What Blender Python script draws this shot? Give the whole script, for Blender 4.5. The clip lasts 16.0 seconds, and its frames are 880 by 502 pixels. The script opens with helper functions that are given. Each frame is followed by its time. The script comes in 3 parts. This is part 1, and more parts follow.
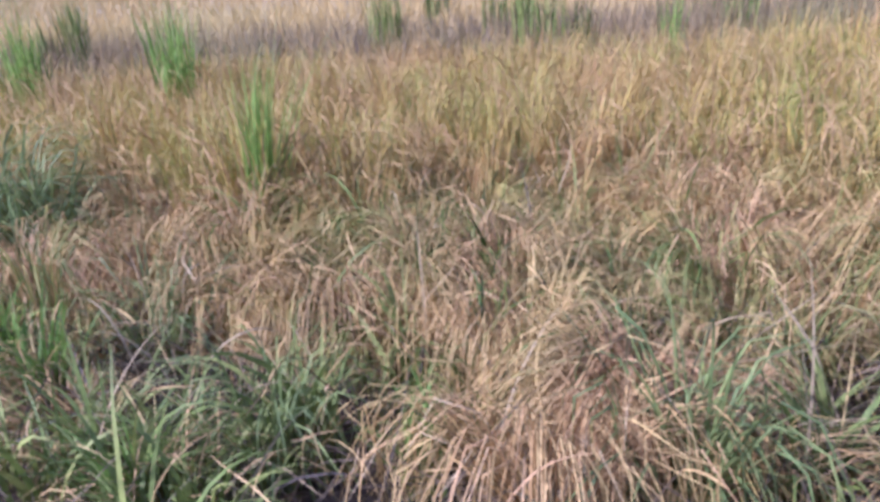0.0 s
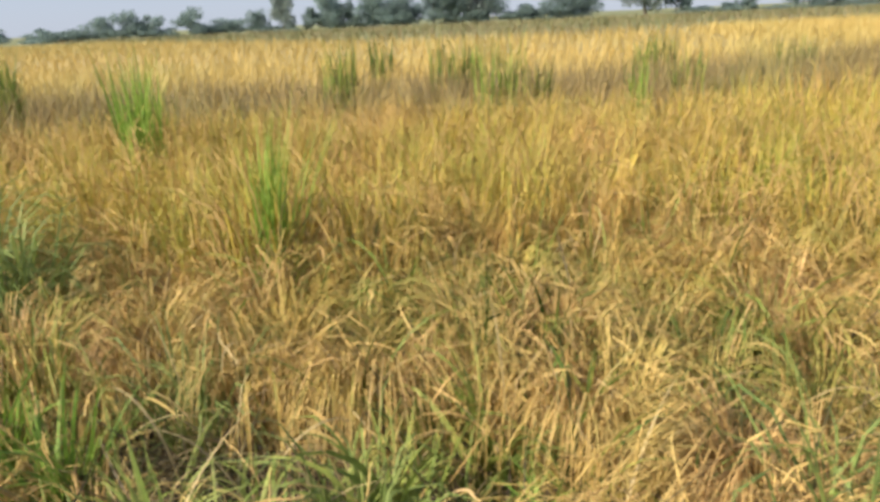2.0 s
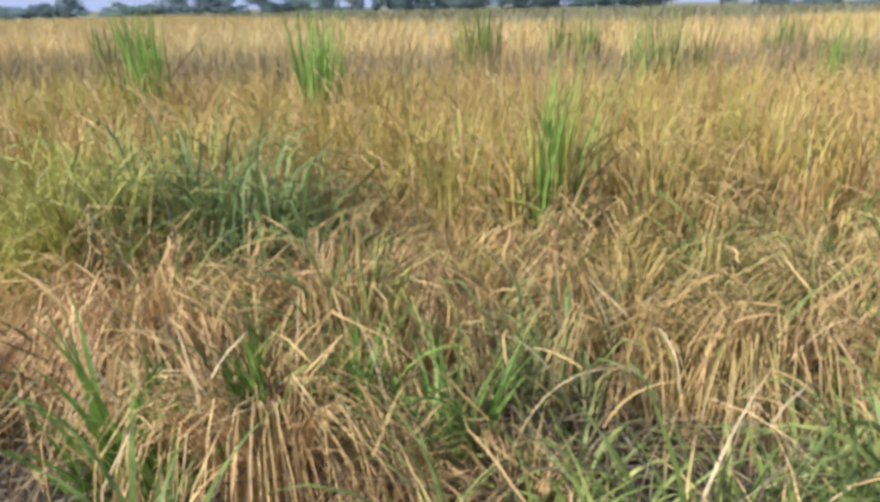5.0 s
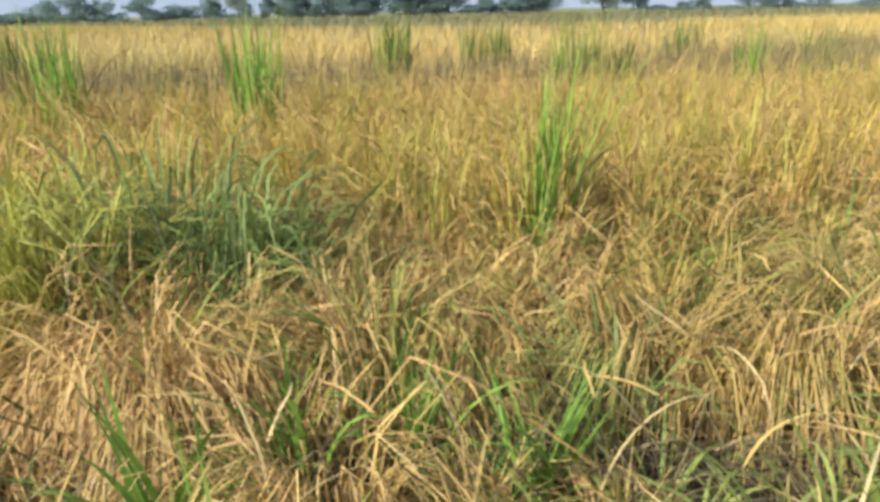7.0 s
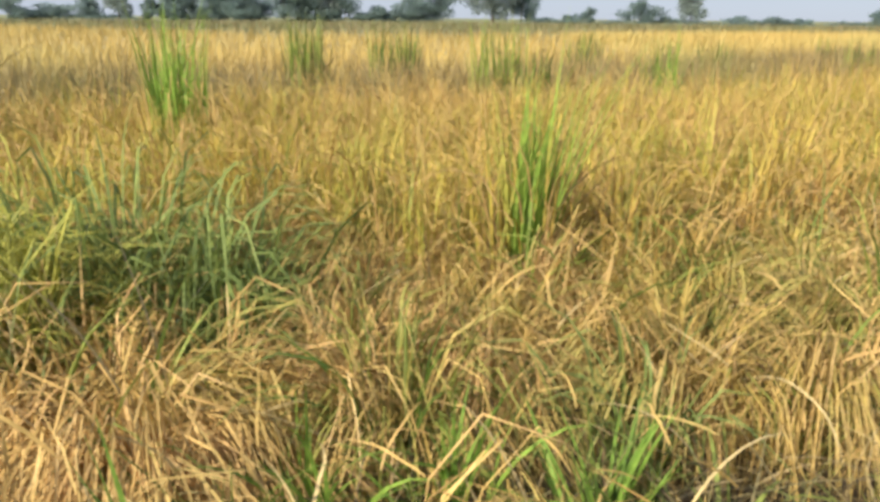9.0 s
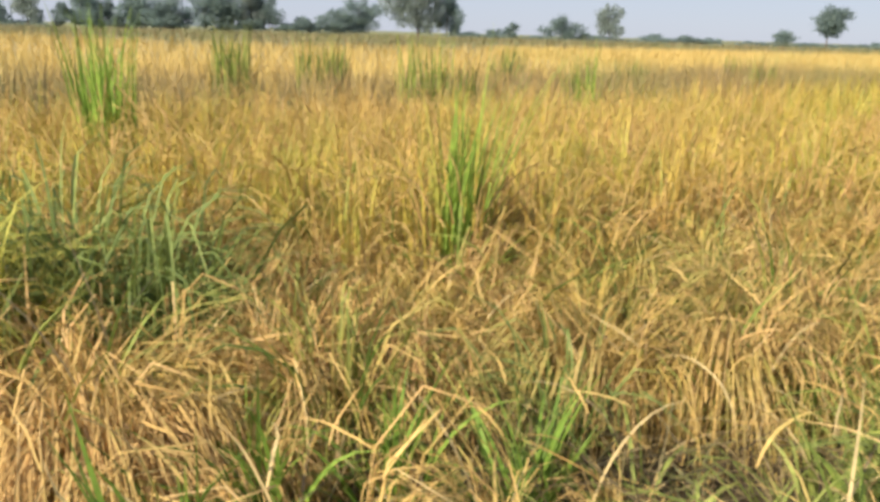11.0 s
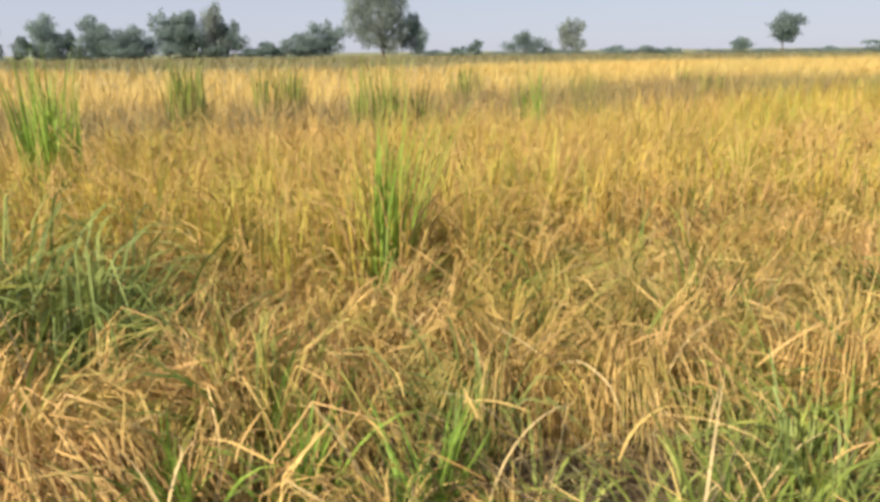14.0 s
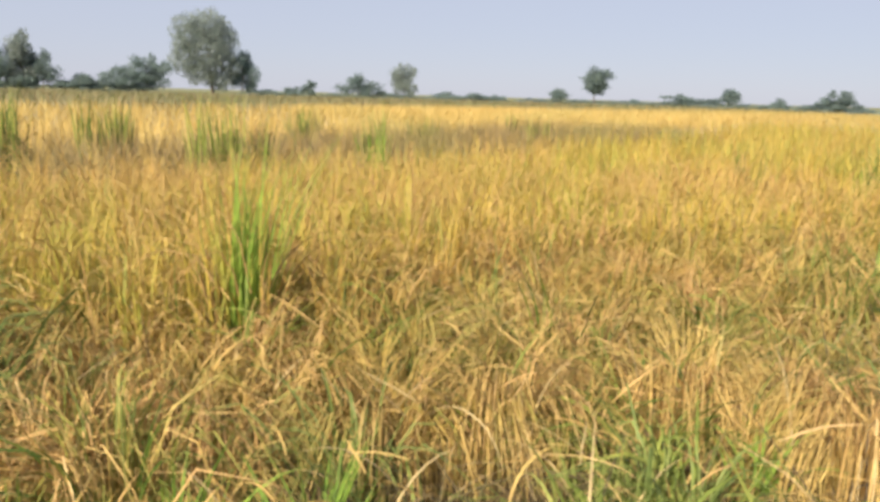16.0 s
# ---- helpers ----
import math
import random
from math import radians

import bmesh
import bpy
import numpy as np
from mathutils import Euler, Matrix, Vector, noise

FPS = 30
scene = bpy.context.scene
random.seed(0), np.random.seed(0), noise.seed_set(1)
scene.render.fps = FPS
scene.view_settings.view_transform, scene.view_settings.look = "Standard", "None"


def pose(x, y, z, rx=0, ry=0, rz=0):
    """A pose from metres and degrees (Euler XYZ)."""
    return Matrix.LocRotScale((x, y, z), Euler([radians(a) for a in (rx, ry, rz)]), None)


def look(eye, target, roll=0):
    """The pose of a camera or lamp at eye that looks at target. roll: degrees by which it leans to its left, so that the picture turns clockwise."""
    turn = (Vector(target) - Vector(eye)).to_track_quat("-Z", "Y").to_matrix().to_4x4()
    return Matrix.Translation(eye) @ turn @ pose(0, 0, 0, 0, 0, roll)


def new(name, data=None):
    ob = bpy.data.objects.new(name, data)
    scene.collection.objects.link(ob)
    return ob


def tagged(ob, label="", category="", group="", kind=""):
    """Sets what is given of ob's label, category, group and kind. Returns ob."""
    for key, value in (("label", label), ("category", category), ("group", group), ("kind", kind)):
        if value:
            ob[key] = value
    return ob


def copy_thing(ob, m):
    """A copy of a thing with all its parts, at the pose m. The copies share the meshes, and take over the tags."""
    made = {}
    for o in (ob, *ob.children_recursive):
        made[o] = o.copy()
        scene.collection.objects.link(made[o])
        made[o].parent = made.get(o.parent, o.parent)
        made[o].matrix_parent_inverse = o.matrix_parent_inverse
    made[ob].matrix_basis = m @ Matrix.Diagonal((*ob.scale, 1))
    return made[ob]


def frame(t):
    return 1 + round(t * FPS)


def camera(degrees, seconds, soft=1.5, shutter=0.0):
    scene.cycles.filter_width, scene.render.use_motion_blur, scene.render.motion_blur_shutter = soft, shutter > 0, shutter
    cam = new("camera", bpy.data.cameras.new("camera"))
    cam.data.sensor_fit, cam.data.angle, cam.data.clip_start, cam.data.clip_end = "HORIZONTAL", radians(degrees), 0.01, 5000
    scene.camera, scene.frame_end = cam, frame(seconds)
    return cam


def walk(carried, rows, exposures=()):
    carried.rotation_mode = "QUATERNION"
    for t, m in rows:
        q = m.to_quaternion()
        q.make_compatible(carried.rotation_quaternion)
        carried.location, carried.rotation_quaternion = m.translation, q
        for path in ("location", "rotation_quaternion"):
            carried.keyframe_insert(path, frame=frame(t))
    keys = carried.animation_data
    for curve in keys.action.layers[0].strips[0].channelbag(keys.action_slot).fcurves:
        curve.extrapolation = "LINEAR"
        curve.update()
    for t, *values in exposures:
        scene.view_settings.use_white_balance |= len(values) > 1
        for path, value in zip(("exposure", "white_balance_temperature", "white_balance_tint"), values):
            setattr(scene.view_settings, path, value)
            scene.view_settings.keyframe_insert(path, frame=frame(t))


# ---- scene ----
cam = camera(62.5, 16.0, soft=3.7)
PATH = [
    (0, (0.525, -0.222, 1.535), (0.232, 1.611, 0.791), -4.0),
    (0.5, (0.404, -0.164, 1.545), (0.179, 1.725, 0.929), -2.0),
    (1, (0.305, -0.171, 1.571), (0.248, 1.745, 1.003), -0.5),
    (1.5, (0.114, -0.123, 1.579), (0.051, 1.792, 1.007), -1.4),
    (2, (-0.001, -0.056, 1.544), (-0.086, 1.846, 0.933), -2.6),
    (2.5, (-0.178, 0.058, 1.537), (-0.381, 1.962, 0.958), -3.5),
    (3, (-0.346, 0.089, 1.472), (-0.572, 1.984, 0.874), -1.3),
    (3.5, (-0.543, -0.028, 1.375), (-0.702, 1.842, 0.685), -2.6),
    (4, (-0.742, -0.037, 1.342), (-0.971, 1.827, 0.654), -0.7),
    (4.5, (-0.933, 0.051, 1.312), (-1.149, 1.915, 0.621), -3.7),
    (5, (-1.113, 0.151, 1.326), (-1.337, 2.032, 0.685), -0.9),
    (7.5, (-1.619, 0.422, 1.335), (-1.55, 2.322, 0.713), -1.5),
    (8, (-1.704, 0.552, 1.333), (-1.7, 2.471, 0.768), -1.4),
    (8.5, (-1.754, 0.571, 1.326), (-1.61, 2.473, 0.726), 0.6),
    (9, (-1.852, 0.575, 1.322), (-1.517, 2.449, 0.71), 0.5),
    (9.5, (-1.905, 0.541, 1.32), (-1.436, 2.394, 0.732), 2.3),
    (10, (-1.937, 0.507, 1.304), (-1.386, 2.338, 0.719), 2.4),
    (12.5, (-1.82, 0.302, 1.362), (-1.33, 2.156, 0.795), 0.3),
    (13, (-1.794, 0.283, 1.35), (-1.279, 2.126, 0.767), 1.6),
    (13.5, (-1.782, 0.26, 1.362), (-1.26, 2.106, 0.798), 0.8),
    (14, (-1.746, 0.243, 1.376), (-1.148, 2.076, 0.845), -0.6),
    (14.5, (-1.751, 0.235, 1.388), (-1.005, 2.013, 0.859), 0.1),
    (15, (-1.805, 0.261, 1.415), (-1.034, 2.035, 0.908), 0.1),
    (15.5, (-1.835, 0.269, 1.427), (-0.998, 2.025, 0.962), 1.2),
    (16, (-1.859, 0.282, 1.407), (-0.843, 1.953, 0.987), 1.6),
]
walk(cam, [(t, look(eye, target, roll)) for t, eye, target, roll in PATH],
     exposures=[(0.0, 1.16, 4500, 44), (0.5, 1.17, 5000, 22), (1.0, 1.20, 5900, 8), (1.5, 1.20, 6200, 7), (3.5, 1.20, 6600, 11), (4.3, 1.15, 5150, 30), (5.2, 1.17, 5150, 16), (7.3, 1.20, 5850, 5), (10.2, 1.23, 6400, 8), (16.0, 1.21, 6650, 12)])

# ---- sky and sun ----
SUN_FROM = Vector((-0.80, -0.45, 0.62)).normalized()
world = bpy.data.worlds.new("hazy_sky")
scene.world = world
world.use_nodes = True
wn = world.node_tree
sky = wn.nodes.new("ShaderNodeTexSky")
sky.sky_type, sky.sun_disc = "NISHITA", False
sky.sun_elevation = math.asin(SUN_FROM.z)
sky.sun_rotation = math.atan2(SUN_FROM.x, SUN_FROM.y)
sky.air_density, sky.dust_density, sky.ozone_density = 1.0, 0.25, 4.0
haze = wn.nodes.new("ShaderNodeMix")
haze.data_type = "RGBA"
haze.inputs[0].default_value = 0.9
haze.inputs[7].default_value = (2.65, 2.85, 3.5, 1)
wn.links.new(sky.outputs[0], haze.inputs[6])
wn.links.new(haze.outputs[2], wn.nodes["Background"].inputs[0])
wn.nodes["Background"].inputs[1].default_value = 0.085
sun = new("sun", bpy.data.lights.new("sun", "SUN"))
sun.data.energy, sun.data.angle, sun.data.color = 3.9, radians(2.0), (1.0, 0.90, 0.73)
sun.matrix_world = look(SUN_FROM * 60, (0, 0, 0))

# ---- materials ----


def plant(name, stops, patch=None, patch_scale=0.9, patch2=None, patch2_scale=0.5, rough=0.6, glow_through=0.25, mottle=25.0, dark=0.75):
    """Leaf material: each blade takes its own colour from the stops, larger patches lean to another colour,
    fine streaks darken it, and light passes through thin leaves."""
    m = bpy.data.materials.new(name)
    m.use_nodes = True
    nt = m.node_tree
    N, L = nt.nodes, nt.links
    bsdf = N["Principled BSDF"]
    geo, info, tex = N.new("ShaderNodeNewGeometry"), N.new("ShaderNodeObjectInfo"), N.new("ShaderNodeTexCoord")
    add = N.new("ShaderNodeMath")
    add.operation = "MULTIPLY_ADD"
    L.new(info.outputs["Random"], add.inputs[0])
    add.inputs[1].default_value = 0.22
    L.new(geo.outputs["Random Per Island"], add.inputs[2])
    wrap = N.new("ShaderNodeMath")
    wrap.operation = "FRACT"
    L.new(add.outputs[0], wrap.inputs[0])
    ramp = N.new("ShaderNodeValToRGB")
    e = ramp.color_ramp.elements
    while len(e) < len(stops):
        e.new(0.5)
    for i, (p, c) in enumerate(stops):
        e[i].position, e[i].color = p, (*c, 1)
    L.new(wrap.outputs[0], ramp.inputs[0])
    colour = ramp.outputs[0]
    for tint, scale, shift in ((patch, patch_scale, 0.0), (patch2, patch2_scale, 31.0)):
        if not tint:
            continue
        big, move = N.new("ShaderNodeTexNoise"), N.new("ShaderNodeVectorMath")
        big.inputs["Scale"].default_value, big.inputs["Detail"].default_value = scale, 2.0
        move.inputs[1].default_value = (shift, shift * 0.7, 0)
        L.new(geo.outputs["Position"], move.inputs[0])
        L.new(move.outputs[0], big.inputs["Vector"])
        lim = N.new("ShaderNodeMapRange")
        lim.inputs[1].default_value, lim.inputs[2].default_value = 0.48, 0.66
        lim.inputs[4].default_value = 0.72
        L.new(big.outputs[0], lim.inputs[0])
        mix = N.new("ShaderNodeMix")
        mix.data_type = "RGBA"
        L.new(lim.outputs[0], mix.inputs[0])
        L.new(colour, mix.inputs[6])
        mix.inputs[7].default_value = (*tint, 1)
        colour = mix.outputs[2]
    fine = N.new("ShaderNodeTexNoise")
    fine.inputs["Scale"].default_value, fine.inputs["Detail"].default_value = mottle, 3.0
    L.new(tex.outputs["Object"], fine.inputs["Vector"])
    spread = N.new("ShaderNodeMapRange")
    spread.inputs[1].default_value, spread.inputs[2].default_value = 0.3, 0.7
    spread.inputs[3].default_value, spread.inputs[4].default_value = dark, 1.12
    L.new(fine.outputs[0], spread.inputs[0])
    shade = N.new("ShaderNodeMix")
    shade.data_type, shade.blend_type = "RGBA", "MULTIPLY"
    shade.inputs[0].default_value = 1.0
    L.new(colour, shade.inputs[6])
    L.new(spread.outputs[0], shade.inputs[7])
    each, own = N.new("ShaderNodeMapRange"), N.new("ShaderNodeMix")
    each.inputs[3].default_value, each.inputs[4].default_value = 0.84, 1.14
    L.new(info.outputs["Random"], each.inputs[0])
    own.data_type, own.blend_type = "RGBA", "MULTIPLY"
    own.inputs[0].default_value = 1.0
    L.new(shade.outputs[2], own.inputs[6])
    L.new(each.outputs[0], own.inputs[7])
    colour = own.outputs[2]
    L.new(colour, bsdf.inputs["Base Color"])
    bsdf.inputs["Roughness"].default_value = rough
    bsdf.inputs["Specular IOR Level"].default_value = 0.3
    if glow_through:
        thin = N.new("ShaderNodeBsdfTranslucent")
        L.new(colour, thin.inputs[0])
        both = N.new("ShaderNodeMixShader")
        both.inputs[0].default_value = glow_through
        L.new(bsdf.outputs[0], both.inputs[1])
        L.new(thin.outputs[0], both.inputs[2])
        L.new(both.outputs[0], N["Material Output"].inputs[0])
    return m


GOLD = plant("ripe_rice", [(0.0, (0.30, 0.22, 0.045)), (0.2, (0.50, 0.36, 0.065)), (0.5, (0.63, 0.48, 0.10)), (0.72, (0.57, 0.39, 0.10)),
                           (0.82, (0.40, 0.38, 0.08)), (1.0, (0.19, 0.25, 0.05))], patch=(0.36, 0.38, 0.07), patch_scale=1.1, patch2=(0.57, 0.335, 0.13), patch2_scale=0.7)
STRAW = plant("dry_straw", [(0.0, (0.28, 0.165, 0.05)), (0.3, (0.53, 0.34, 0.115)), (0.65, (0.70, 0.49, 0.175)), (0.9, (0.64, 0.40, 0.17)),
                            (1.0, (0.78, 0.60, 0.30))], patch=(0.65, 0.41, 0.18), patch_scale=1.9, patch2=(0.54, 0.43, 0.13), patch2_scale=2.2)
GRAIN = plant("rice_grain", [(0.0, (0.38, 0.22, 0.05)), (0.4, (0.58, 0.40, 0.125)), (0.8, (0.68, 0.48, 0.165)), (1.0, (0.58, 0.36, 0.15))], patch=(0.60, 0.37, 0.15), patch_scale=1.7,
              rough=0.6, glow_through=0.08, mottle=60)
GREEN = plant("green_leaf", [(0.0, (0.06, 0.105, 0.018)), (0.35, (0.125, 0.19, 0.032)), (0.7, (0.23, 0.29, 0.055)), (0.9, (0.38, 0.36, 0.09)), (1.0, (0.50, 0.40, 0.15))], glow_through=0.25, dark=0.6)
YELLOWGREEN = plant("yellow_green_leaf", [(0.0, (0.15, 0.20, 0.035)), (0.35, (0.29, 0.33, 0.055)), (0.75, (0.45, 0.43, 0.085)), (1.0, (0.60, 0.47, 0.14))], glow_through=0.3, dark=0.65)
FRESH = plant("fresh_leaf", [(0.0, (0.11, 0.22, 0.03)), (0.5, (0.21, 0.36, 0.05)), (0.9, (0.35, 0.45, 0.085)), (1.0, (0.46, 0.47, 0.12))], glow_through=0.32, dark=0.65)
LUSH = plant("lush_leaf", [(0.0, (0.07, 0.15, 0.02)), (0.5, (0.145, 0.265, 0.035)), (0.85, (0.25, 0.36, 0.06)), (1.0, (0.42, 0.42, 0.11))], glow_through=0.3, dark=0.65)
OLIVE = plant("olive_leaf", [(0.0, (0.13, 0.16, 0.035)), (0.3, (0.23, 0.25, 0.055)), (0.6, (0.36, 0.33, 0.08)), (0.85, (0.52, 0.37, 0.13)), (1.0, (0.60, 0.40, 0.18))], glow_through=0.25)
BUFF = plant("buff_straw", [(0.0, (0.27, 0.20, 0.05)), (0.2, (0.42, 0.30, 0.07)), (0.5, (0.59, 0.42, 0.115)), (0.75, (0.63, 0.41, 0.15)), (0.9, (0.40, 0.36, 0.09)), (1.0, (0.22, 0.25, 0.05))], patch=(0.66, 0.42, 0.20), patch_scale=1.7,
             patch2=(0.38, 0.36, 0.09), patch2_scale=1.5)
FRESHEN = plant("pale_green_leaf", [(0.0, (0.10, 0.155, 0.03)), (0.4, (0.19, 0.25, 0.05)), (0.75, (0.31, 0.35, 0.085)), (1.0, (0.48, 0.43, 0.15))], glow_through=0.3, dark=0.65)
DARK = plant("dark_leaf", [(0.0, (0.07, 0.12, 0.035)), (0.5, (0.14, 0.21, 0.06)), (0.85, (0.26, 0.30, 0.08)), (1.0, (0.38, 0.33, 0.11))], glow_through=0.3)
BROWNLEAF = plant("withered_leaf", [(0.0, (0.08, 0.065, 0.03)), (0.6, (0.18, 0.14, 0.06)), (1.0, (0.30, 0.22, 0.10))], glow_through=0.15)
PALE = plant("bleached_straw", [(0.0, (0.40, 0.29, 0.13)), (1.0, (0.54, 0.42, 0.21))], glow_through=0.15)
# brown straw toned down so the gaps between clumps look shadowed
SHADED_LITTER = plant("trampled_straw", [(0.0, (0.055, 0.04, 0.025)), (0.4, (0.12, 0.085, 0.045)), (0.75, (0.24, 0.17, 0.085)), (1.0, (0.42, 0.32, 0.16))],
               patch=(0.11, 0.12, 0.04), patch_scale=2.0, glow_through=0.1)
DULL = plant("dull_rice", [(0.0, (0.20, 0.145, 0.065)), (0.5, (0.28, 0.21, 0.09)), (1.0, (0.36, 0.26, 0.12))], patch=(0.24, 0.23, 0.08), patch_scale=0.35)
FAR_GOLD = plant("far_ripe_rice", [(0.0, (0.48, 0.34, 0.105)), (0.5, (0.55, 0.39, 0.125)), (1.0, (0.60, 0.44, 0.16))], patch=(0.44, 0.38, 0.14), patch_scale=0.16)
BUND = plant("bund_grass", [(0.0, (0.16, 0.17, 0.07)), (0.5, (0.21, 0.21, 0.095)), (1.0, (0.29, 0.23, 0.12))], patch=(0.27, 0.19, 0.11), patch_scale=0.1)
# pale blue-grey and very translucent: distance haze is painted into the leaf colour
HAZED_FOLIAGE = plant("hazed_tree_foliage", [(0.0, (0.20, 0.265, 0.265)), (0.5, (0.23, 0.30, 0.285)), (1.0, (0.27, 0.335, 0.29))], rough=1.0, glow_through=0.65, mottle=0.6, dark=0.9)
HAZED_FEATHERY = plant("hazed_pale_foliage", [(0.0, (0.27, 0.325, 0.295)), (0.5, (0.31, 0.36, 0.33)), (1.0, (0.36, 0.40, 0.36))], rough=1.0, glow_through=0.65, mottle=0.6, dark=0.9)
BARK = plant("bark", [(0.0, (0.10, 0.08, 0.06)), (1.0, (0.16, 0.13, 0.10))], rough=0.9, glow_through=0, mottle=8)


def soil_material():
    m = bpy.data.materials.new("field_soil")
    m.use_nodes = True
    N, L = m.node_tree.nodes, m.node_tree.links
    bsdf = N["Principled BSDF"]
    geo = N.new("ShaderNodeNewGeometry")
    n1, n2 = N.new("ShaderNodeTexNoise"), N.new("ShaderNodeTexNoise")
    n1.inputs["Scale"].default_value, n1.inputs["Detail"].default_value = 9.0, 6.0
    n2.inputs["Scale"].default_value, n2.inputs["Detail"].default_value = 0.06, 4.0
    ramp, far = N.new("ShaderNodeValToRGB"), N.new("ShaderNodeValToRGB")
    for r, cols in ((ramp, ((0.3, (0.035, 0.024, 0.018)), (0.7, (0.12, 0.085, 0.055)))), (far, ((0.35, (0.24, 0.20, 0.08)), (0.65, (0.40, 0.29, 0.12))))):
        for el, (p, c) in zip(r.color_ramp.elements, cols):
            el.position, el.color = p, (*c, 1)
    L.new(geo.outputs["Position"], n1.inputs["Vector"])
    L.new(geo.outputs["Position"], n2.inputs["Vector"])
    L.new(n1.outputs[0], ramp.inputs[0])
    L.new(n2.outputs[0], far.inputs[0])
    dist, lim, mix = N.new("ShaderNodeVectorMath"), N.new("ShaderNodeMapRange"), N.new("ShaderNodeMix")
    dist.operation = "LENGTH"
    L.new(geo.outputs["Position"], dist.inputs[0])
    L.new(dist.outputs["Value"], lim.inputs[0])
    lim.inputs[1].default_value, lim.inputs[2].default_value = 15.0, 22.0
    mix.data_type = "RGBA"
    L.new(lim.outputs[0], mix.inputs[0])
    L.new(ramp.outputs[0], mix.inputs[6])
    L.new(far.outputs[0], mix.inputs[7])
    lim2, mix2 = N.new("ShaderNodeMapRange"), N.new("ShaderNodeMix")
    lim2.inputs[1].default_value, lim2.inputs[2].default_value = 45.0, 90.0
    mix2.data_type = "RGBA"
    L.new(dist.outputs["Value"], lim2.inputs[0])
    L.new(lim2.outputs[0], mix2.inputs[0])
    L.new(mix.outputs[2], mix2.inputs[6])
    mix2.inputs[7].default_value = (0.16, 0.165, 0.07, 1)
    L.new(mix2.outputs[2], bsdf.inputs["Base Color"])
    bump = N.new("ShaderNodeBump")
    bump.inputs["Strength"].default_value, bump.inputs["Distance"].default_value = 0.7, 0.04
    L.new(n1.outputs[0], bump.inputs["Height"])
    L.new(bump.outputs[0], bsdf.inputs["Normal"])
    bsdf.inputs["Roughness"].default_value = 0.95
    return m


SOIL = soil_material()

# ---- mesh builders ----
rng = np.random.default_rng(7)


def mesh_from(name, pieces, material):
    """One mesh out of (vertices, quads) pairs."""
    verts, faces, n = [], [], 0
    for v, f in pieces:
        verts.append(v)
        faces.append(f + n)
        n += len(v)
    v, f = np.concatenate(verts), np.concatenate(faces)
    me = bpy.data.meshes.new(name)
    me.vertices.add(len(v))
    me.vertices.foreach_set("co", v.astype(np.float32).ravel())
    me.loops.add(f.size)
    me.loops.foreach_set("vertex_index", f.astype(np.int32).ravel())
    me.polygons.add(len(f))
    me.polygons.foreach_set("loop_start", np.arange(0, f.size, f.shape[1], dtype=np.int32))
    me.update(calc_edges=True)
    me.materials.append(material)
    return me


def part(name, pieces, material, parent, label=""):
    ob = new(name, mesh_from(name, pieces, material))
    ob.parent = parent
    if label:
        ob["label"] = label
    return ob


def thing(name, x, y, z=0.0, label="", category="", group="", turn=0.0):
    ob = new(name)
    ob.matrix_basis = pose(x, y, z, 0, 0, turn)
    ob.empty_display_size = 0.1
    return tagged(ob, label, category, group)


def paths(base, length, azimuth, lean, curl, segs, power=1.5, floor=0.02, wobble=0.0, bend=None):
    """Centre lines of blades: they start at base, lean from the vertical by lean and end at lean + curl (radians).
    With bend (start, width) they rise straight, turn over within that stretch and then hang straight."""
    n = len(length)
    s = np.linspace(0, 1, segs + 1)
    mid = (s[:-1] + s[1:]) / 2
    turn = mid[None] ** power
    if bend is not None:
        u = np.clip((mid[None] - bend[0][:, None]) / bend[1][:, None], 0, 1)
        turn = u * u * (3 - 2 * u) * 0.9 + 0.1 * mid[None]
    th = lean[:, None] + curl[:, None] * turn
    az = np.repeat(azimuth[:, None], segs, 1)
    if wobble:
        az = az + np.cumsum(rng.normal(0, wobble, (n, segs)), 1)
    step = (length / segs)[:, None]
    d = np.stack([np.sin(th) * np.cos(az) * step, np.sin(th) * np.sin(az) * step, np.cos(th) * step], 2)
    p = np.concatenate([np.zeros((n, 1, 3)), np.cumsum(d, 1)], 1) + base[:, None]
    p[:, :, 2] = np.maximum(p[:, :, 2], floor)
    return p


def ribbons(p, width, azimuth, taper=2.0, twist=0.5, tip=0.06):
    """Flat tapered leaves along the centre lines p."""
    n, k = p.shape[:2]
    s = np.linspace(0, 1, k)
    w = width[:, None] * np.maximum(1 - s ** taper, tip)[None] * (0.55 + 0.45 * np.minimum(s * 5, 1))[None] / 2
    a = azimuth + np.pi / 2 + rng.normal(0, twist, n)
    tilt = rng.normal(0, twist * 0.5, n)
    side = np.stack([np.cos(a) * np.cos(tilt), np.sin(a) * np.cos(tilt), np.sin(tilt)], 1)[:, None]
    v = np.stack([p - side * w[:, :, None], p + side * w[:, :, None]], 2).reshape(-1, 3)
    i = (np.arange(n)[:, None] * k + np.arange(k - 1)[None]).ravel() * 2
    return v, np.stack([i, i + 1, i + 3, i + 2], 1)


